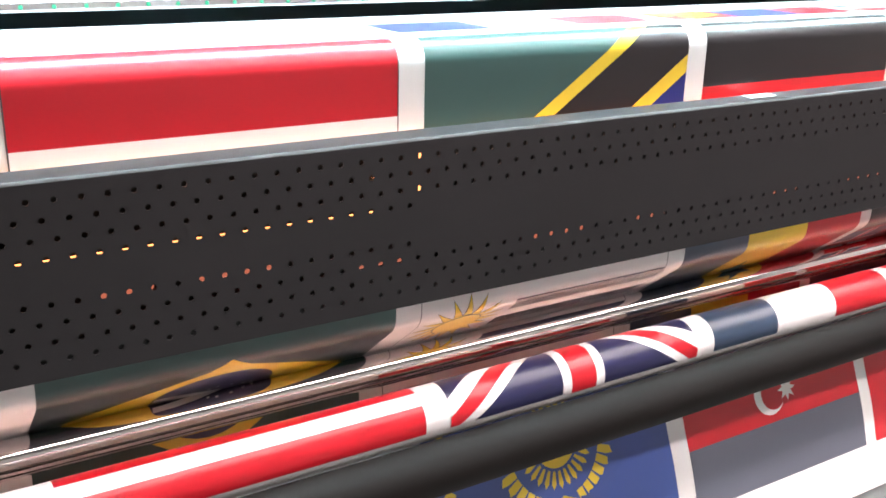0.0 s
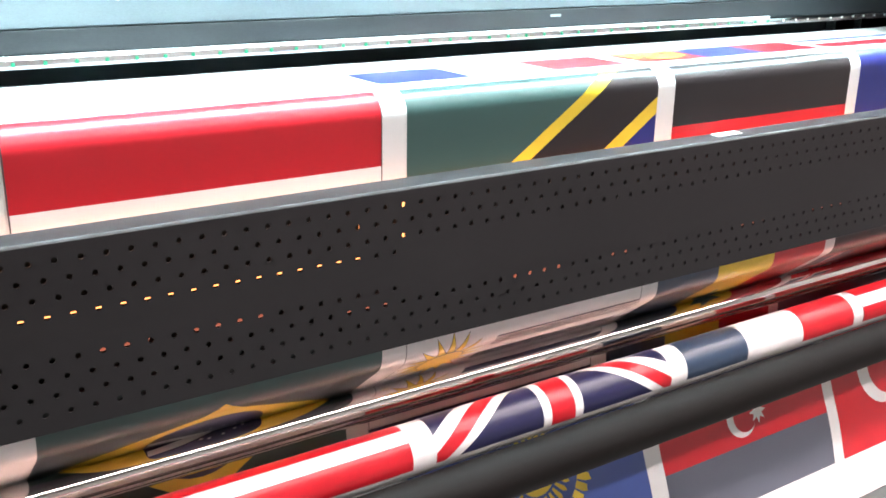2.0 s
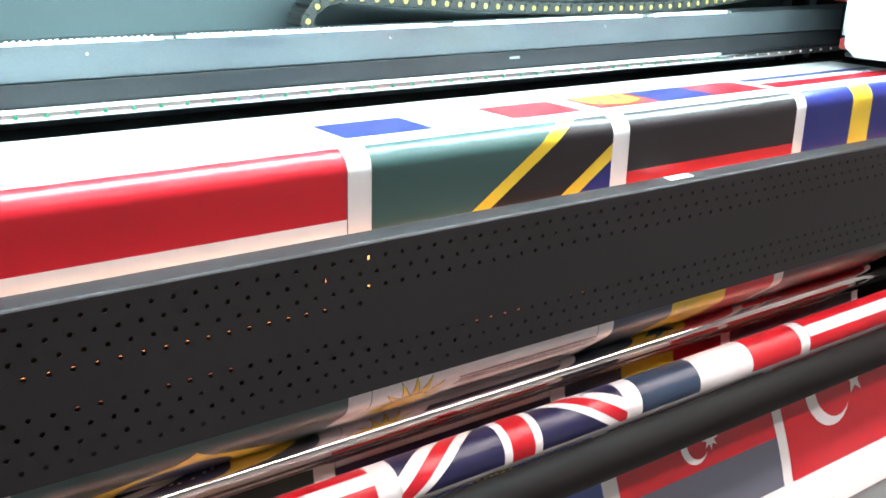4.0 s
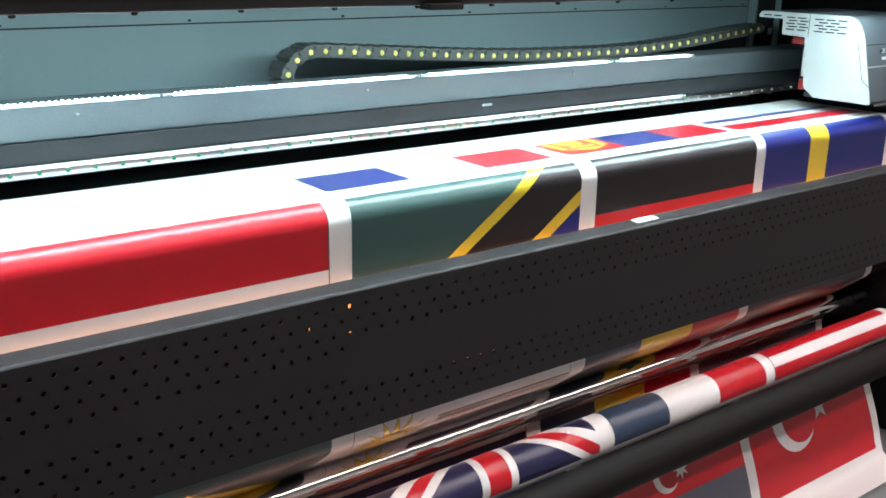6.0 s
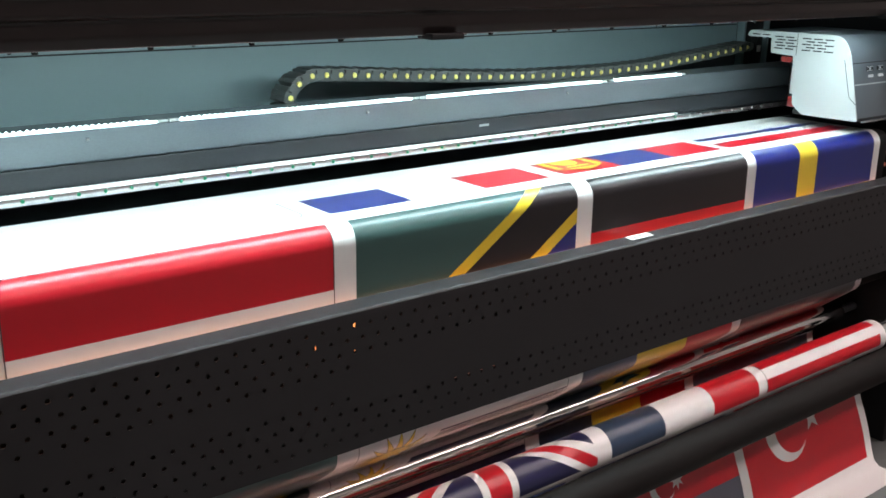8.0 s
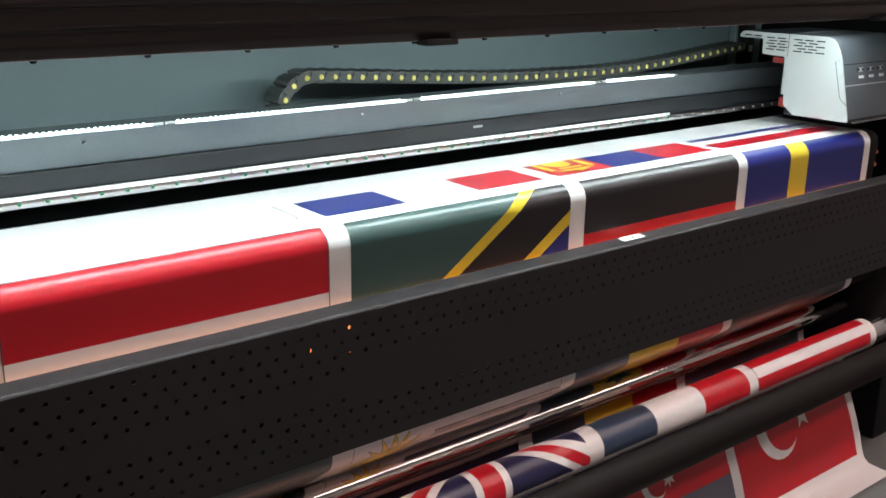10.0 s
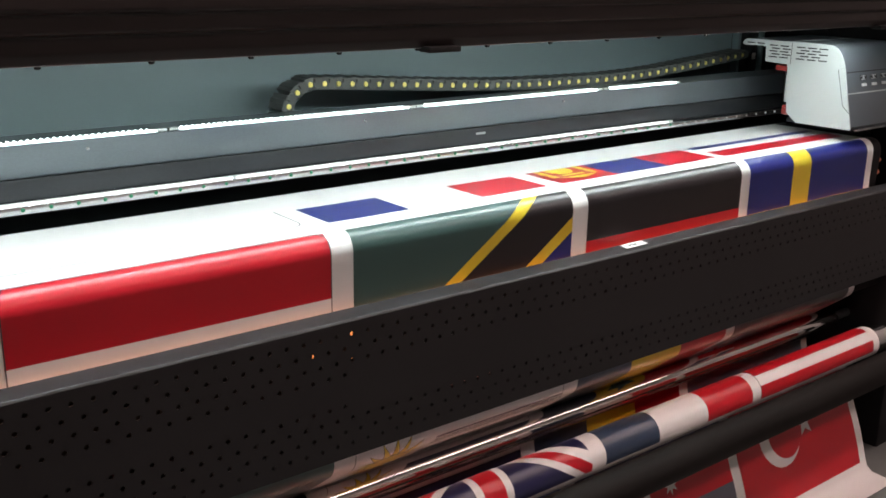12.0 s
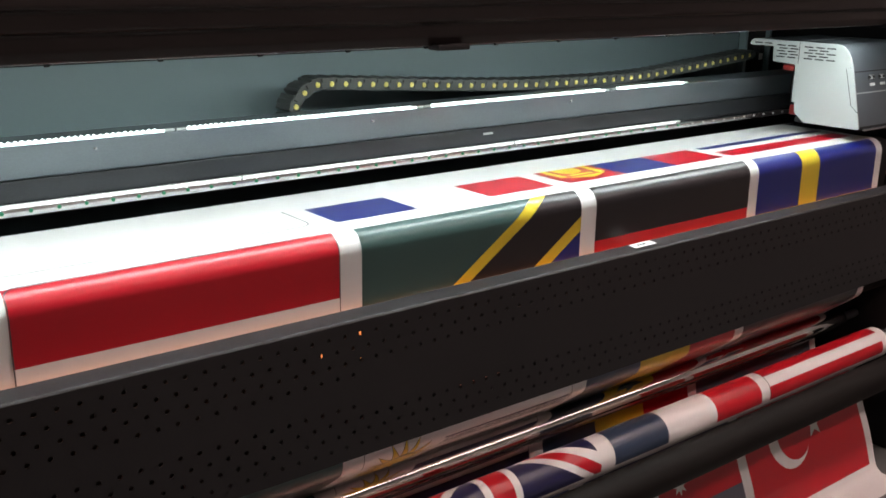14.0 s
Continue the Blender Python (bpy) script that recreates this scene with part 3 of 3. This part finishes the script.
S_HANG = FS[film_s(-0.016, 0.155)]
HANG = S_HANG - 0.27
ROLL = HANG - 0.055 - 0.405
f = Flag("white flag with red stripes", *COLS[0], ROLL)
f.rect("stripe", 0, 1, 0.70, 0.80, "red")
f.rect("stripe", 0, 1, 0.87, 1.0, "red")
f = Flag("red, white and blue flag with crossed diagonals", *COLS[1], ROLL)
f.union()
f = Flag("blue, white and red upright-striped flag", *COLS[2], ROLL)
f.thirds(["steel", "white", "red"], True)
f = Flag("red flag with a white middle stripe", *COLS[3], ROLL)
f.rect("stripe", 0, 1, 0, 0.825, "red")
f.rect("stripe", 0, 1, 0.905, 1, "red")
f.rect("border", 0, 0.004, 0, 1, "line", 1)

f = Flag("sky blue flag with a golden sun emblem", *COLS[1], HANG)
f.rect("field", 0, 1, 0, 1, "royal")
f.disc("sun_disc", 0.5, 0.40, 0.12, "yellow", 1)
for k in range(28):
    b0 = 2 * math.pi * k / 28
    f.area("sun_ray", [(0.5 + q * 0.68 * math.cos(b), 0.40 + q * math.sin(b)) for q, b in ((0.135, b0 - 0.05), (0.20, b0 - 0.07), (0.225, b0), (0.20, b0 + 0.07), (0.135, b0 + 0.05))], "yellow", 1)
for sgn in (-1, 1):
    for k in range(7):
        b0, b1 = radians(4 + 10 * k), radians(4 + 10 * k + 8.5)
        f.area("emblem", [(0.5 + sgn * q * 0.68 * math.cos(b), 0.40 + q * math.sin(b)) for q, b in ((0.27, b0), (0.35 - 0.004 * k, b0 + 0.02), (0.38 - 0.012 * k, b1 - 0.03), (0.33, b1), (0.27, b1))], "yellow", 1)
f.area("emblem", [(0.44, 0.70), (0.5, 0.66), (0.56, 0.70), (0.53, 0.79), (0.5, 0.82), (0.46, 0.77)], "yellow", 1)
for k in range(8):
    f.area("ornament", [(0.045, 0.05 + 0.11 * k), (0.07, 0.02 + 0.11 * k), (0.095, 0.05 + 0.11 * k), (0.08, 0.10 + 0.11 * k), (0.06, 0.10 + 0.11 * k)], "yellow", 1)
f = Flag("blue, red and slate striped flag with a crescent and star", *COLS[2], HANG)
f.thirds(["navy", "red", "slate"])
f.crescent(0.47, 0.5, 0.125, "white", 1)
f.star(0.57, 0.5, 0.075, 8, "white", 1, 0.5)
f = Flag("red flag with a white crescent and star", *COLS[3], HANG)
f.rect("field", 0, 1, 0, 1, "red")
f.crescent(0.36, 0.5, 0.25, "white", 1)
f.star(0.58, 0.5, 0.11, 5, "white", 1)

# ---- rollers under the film ----
roller = thing("chrome_roller", "polished chrome guide roller in front of the film", "roller")
tube("roller_tube", -0.75, 2.62, CH[0], CH[1], CH[2], CHROME, roller, n=96)
tube("journal", 2.62, 2.75, CH[0], CH[1], 0.014, STEEL, roller)
roller = thing("winding_roller", "metal winding roller wrapped in printed film", "roller")
tube("roller_tube", -0.8, 2.62, WR[0], WR[1], WR[2] - 0.0015, ALU, roller, n=64)
tube("journal", 2.62, 2.76, WR[0], WR[1], 0.016, STEEL, roller)
roller = thing("dancer_roller", "black dancer roller low in the film's loop", "roller")
tube("roller_tube", -0.8, 2.62, DN[0], DN[1], DN[2] - 0.002, RUBBER, roller, n=32)
tube("journal", 2.62, 2.75, DN[0], DN[1], 0.012, STEEL, roller)
bar = thing("tension_bar", "thick black rubber-covered tension bar", "bar")
tube("bar_sleeve", -0.9, 2.70, -0.066, 0.361, 0.047, RUBBER, bar, n=64)
tube("end_cap", 2.70, 2.715, -0.066, 0.361, 0.042, PAINT_BLACK, bar, "black end cap")
tube("journal", 2.715, 2.80, -0.066, 0.361, 0.014, STEEL, bar)
bar = thing("bend_bar", "slim black turning bar behind the film", "bar")
tube("bar_tube", -0.8, 2.70, 0.086, 0.592, 0.021, RUBBER, bar, n=32)

# Unseen warm rod, added to light the bent film from below.
low = thing("warm_fill_light", "unseen warm fill light added behind the winding roller", "heater")
tube("glow_rod", -0.6, 2.56, 0.077, 0.385, 0.0045, LOW_FILL, low, "unseen warm rod added to light the film's underside", n=16)
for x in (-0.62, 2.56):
    boxed("holder", x, x + 0.02, 0.069, 0.085, 0.365, 0.395, PAINT_BLACK, low, "black holder of the added warm rod")
# Added shields keep the rod's light off the rollers beside it.
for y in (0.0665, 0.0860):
    boxed("blocking_sheet", -0.6, 2.56, y, y + 0.0015, 0.365, 0.402, PAINT_BLACK, low, "thin black shield added to screen the warm rod", bevel=0)

# ---- print carriage ----
def carriage(x0, x1):
    c = thing("print_carriage", "grey print head carriage with pale vented side panel", "print carriage")
    side = [(0.070, 1.113), (0.117, 1.314), (0.146, 1.357), (0.462, 1.357), (0.474, 1.344), (0.470, 1.337), (0.386, 1.337), (0.384, 1.291), (0.304, 1.287), (0.290, 1.140), (0.254, 1.113)]
    rad = [0.008, 0.03, 0.026, 0.006, 0.004, 0.003, 0.002, 0.003, 0.005, 0.006, 0.004]
    body = [(y + (0.003 if y < 0.2 else 0), z) for y, z in side]
    prism("body", rounded(body, rad), x0 + 0.006, x1 - 0.006, SHELL, c)
    panel = prism("side_panel", rounded(side, rad), x0, x0 + 0.006, SHELL_SIDE, c, "pale grey vented side panel")
    prism("side_panel", rounded(side, rad), x1 - 0.006, x1, SHELL_SIDE, c, "pale grey vented side panel")

    def slot(name, ya, yb, z, half=0.0019):
        boxed(name, x0 - 0.0008, x0 + 0.002, ya, yb, z - half, z + half, SLOT, panel, bevel=0)
    for k in range(5):
        z = 1.3425 - 0.0088 * k
        shift = 0.014 if k % 2 else 0.0
        for j in range(3 if k % 2 == 0 else 2):
            y = 0.250 - shift - 0.038 * j
            slot("vent_slot", y - 0.002, y + 0.027, z)
        for j in range(2):
            y = 0.346 - shift * 0.6 - 0.038 * j
            slot("vent_slot", y - 0.002, y + 0.027, z)
    for y in (0.392, 0.428):
        slot("vent_slot", y, y + 0.027, 1.3455)
    boxed("panel_seam", x0 - 0.0006, x0 + 0.002, 0.2935, 0.2950, 1.290, 1.356, SLOT, panel, bevel=0)
    edge = [(0.112, 1.296), (0.131, 1.288), (0.103, 1.182), (0.079, 1.163)]
    for (ya, za), (yb, zb) in zip(edge, edge[1:]):
        prism("pressed_edge", [(ya, za), (yb, zb), (yb + 0.0014, zb - 0.0008), (ya + 0.0014, za - 0.0008)], x0 - 0.0006, x0 + 0.002, SLOT, panel, smooth=False)
    for y, z in ((0.300, 1.350), (0.300, 1.298), (0.297, 1.245), (0.295, 1.225), (0.226, 1.352), (0.448, 1.351)):
        tube("panel_screw", x0 - 0.0022, x0 + 0.001, y, z, 0.0028, STEEL, panel, n=10, chamfer=0.0008)

    # the front leans back as it rises
    def front_y(z):
        return 0.0735 + (z - 1.113) * (0.047 / 0.201)

    def front_box(name, xa, xb, za, zb, mat, proud, label=""):
        ya, yb = front_y(za), front_y(zb)
        return prism(name, [(ya - proud, za), (yb - proud, zb), (yb + 0.003, zb), (ya + 0.003, za)], xa, xb, mat, c, label, smooth=False)
    front_box("front_seam", x0 + 0.008, x1 - 0.008, 1.2780, 1.2805, SLOT, 0.0006)
    front_box("front_ridge", x0 + 0.008, x1 - 0.008, 1.216, 1.2195, SHELL_SIDE, 0.001, "thin pale ridge line")
    front_box("base_edge", x0 + 0.004, x1 - 0.004, 1.113, 1.121, SLOT, 0.0015)
    boxed("base_plate", x0 + 0.030, x1 - 0.012, 0.066, 0.074, 1.108, 1.1128, STEEL, c, "thin bright base plate", bevel=0.001)
    boxed("top_seam", x0 + 0.02, x1 - 0.02, 0.300, 0.302, 1.3568, 1.3580, SHELL_SIDE, c, bevel=0)
    for k in range(4):
        xm = x0 + 0.085 + k * 0.058
        front_box("display", xm, xm + 0.036, 1.254, 1.268, SLOT, 0.0012, "small dark display window")
        front_box("display_frame", xm + 0.003, xm + 0.033, 1.2655, 1.2670, WHITE_PLASTIC, 0.0018)
        front_box("display_frame", xm + 0.003, xm + 0.033, 1.2555, 1.2570, WHITE_PLASTIC, 0.0018)
        front_box("display_symbol", xm + 0.014, xm + 0.022, 1.2585, 1.2640, WHITE_PLASTIC, 0.0018)
        front_box("button", xm + 0.005, xm + 0.031, 1.236, 1.244, WHITE_PLASTIC, 0.003, "white push button")
    boxed("slider", x0 + 0.002, x0 + 0.05, 0.306, 0.347, 1.266, 1.284, RED_PART, c, "red slide block", bevel=0.003)
    boxed("slider", x0 + 0.002, x0 + 0.05, 0.286, 0.310, 1.132, 1.163, RED_PART, c, "red slide block", bevel=0.003)
    boxed("spacer", x0 + 0.003, x0 + 0.04, 0.294, 0.306, 1.172, 1.255, SHELL_SIDE, c, "pale spacer strip", bevel=0.002)
    boxed("hook", x0 + 0.002, x0 + 0.03, 0.254, 0.288, 1.112, 1.128, SLOT, c, "black hook under the slide block", bevel=0.003)
    boxed("mount_plate", x0 + 0.27, x1 - 0.01, 0.40, 0.484, 1.13, 1.335, PAINT_BLACK, c)
    return c


carriage(2.405, 2.745)

# ---- cable chain ----
chain = thing("cable_chain", "dark grey plastic cable chain with round yellow pins", "cable chain")
knots = [Vector(p) for p in ((0.812, 1.185), (0.808, 1.215), (0.813, 1.240), (0.832, 1.266), (0.866, 1.284), (0.910, 1.287), (1.100, 1.274), (1.34, 1.257), (1.57, 1.245), (1.80, 1.241), (1.92, 1.240), (2.11, 1.246), (2.34, 1.263), (2.50, 1.277), (2.64, 1.288))]
way = []
for i in range(len(knots) - 1):
    p0, p1, p2, p3 = knots[max(i - 1, 0)], knots[i], knots[i + 1], knots[min(i + 2, len(knots) - 1)]
    for j in range(8):
        t = j / 8
        way.append(0.5 * (2 * p1 + (p2 - p0) * t + (2 * p0 - 5 * p1 + 4 * p2 - p3) * t * t + (3 * p1 - p0 - 3 * p2 + p3) * t ** 3))
way.append(knots[-1])
cum = [0.0]
for a, b2 in zip(way, way[1:]):
    cum.append(cum[-1] + (b2 - a).length)


def along(s):
    i = max(j for j in range(len(cum) - 1) if cum[j] <= s)
    return way[i].lerp(way[i + 1], (s - cum[i]) / (cum[i + 1] - cum[i]))


def stadium(bm, xa, xb, half, ya, yb, n=6):
    """A plate with rounded ends, from ya to yb."""
    ring = [(xb - half + half * math.cos(radians(90 - 180 * i / n)), half * math.sin(radians(90 - 180 * i / n))) for i in range(n + 1)]
    ring += [(xa + half - half * math.cos(radians(90 - 180 * i / n)), -half * math.sin(radians(90 - 180 * i / n))) for i in range(n + 1)]
    front, back = [bm.verts.new((x, ya, z)) for x, z in ring], [bm.verts.new((x, yb, z)) for x, z in ring]
    bm.faces.new(front)
    bm.faces.new(back[::-1])
    for i in range(len(ring)):
        j = (i + 1) % len(ring)
        bm.faces.new((front[j], front[i], back[i], back[j]))


link_mesh, pieces = None, []
LINK_STEP = 0.040
for k in range(int(cum[-1] / LINK_STEP)):
    s = (k + 0.5) * LINK_STEP
    p = along(s)
    d = along(min(s + 0.018, cum[-1] - 0.001)) - along(s - 0.018)
    turn = math.degrees(math.atan2(d.y, d.x))
    if link_mesh is None:
        bm = box(bmesh.new(), -0.0207, 0.0183, -0.0335, 0.0335, -0.0150, 0.0150, 0.0022)
        link = part("link", bm, LINK, chain, smooth=True)
        bm = bmesh.new()
        bmesh.ops.create_cone(bm, cap_ends=True, segments=14, radius1=0.0068, radius2=0.0060, depth=0.003, matrix=Matrix.Translation((-0.006, -0.0352, 0)) @ Matrix.Rotation(radians(90), 4, "X"))
        pin = part("pin", bm, PIN, link, "round yellow pin", smooth=True)
        bm = bmesh.new()
        box(bm, 0.0050, 0.0080, -0.0359, -0.0345, 0.003, 0.0125)
        notch = part("notch", bm, SLOT, link)
        bm = bmesh.new()
        stadium(bm, 0.0020, 0.0300, 0.0125, -0.0352, -0.0330)
        bmesh.ops.recalc_face_normals(bm, faces=bm.faces)
        hinge = part("hinge_ear", bm, LINK, link, smooth=True)
        bm = box(bmesh.new(), -0.009, 0.005, -0.0330, 0.0330, 0.0148, 0.0172, 0.0008, 1)
        bridge = part("bridge", bm, LINK, link, smooth=True)
        link_mesh = link.data
        pieces = [(ob.name, ob.data) for ob in (pin, notch, hinge, bridge)]
    else:
        link = new("link", link_mesh)
        link.parent = chain
        for nm, me in pieces:
            piece = new(nm, me)
            piece.parent = link
    link.matrix_basis = pose(p.x, 0.635, p.y, 0, -turn, 0)

# ---- inside the right end ----
post = thing("end_post", "dark steel post with a small sensor on the back panel", "post")
boxed("post_plate", 2.82, 2.95, 0.79, 0.80, 1.0, 1.6, PAINT_DARK, post, bevel=0.002)
boxed("post_edge", 2.80, 2.815, 0.77, 0.80, 1.0, 1.6, PAINT_TEAL, post, bevel=0.002)
boxed("post_edge", 2.95, 2.96, 0.77, 0.80, 1.0, 1.6, PAINT_TEAL, post, bevel=0.002)
boxed("sensor_body", 2.868, 2.888, 0.755, 0.785, 1.18, 1.30, SLOT, post, "black sensor body")
boxed("sensor_label", 2.867, 2.887, 0.752, 0.7545, 1.245, 1.268, WHITE_PLASTIC, post, "small white label", bevel=0)
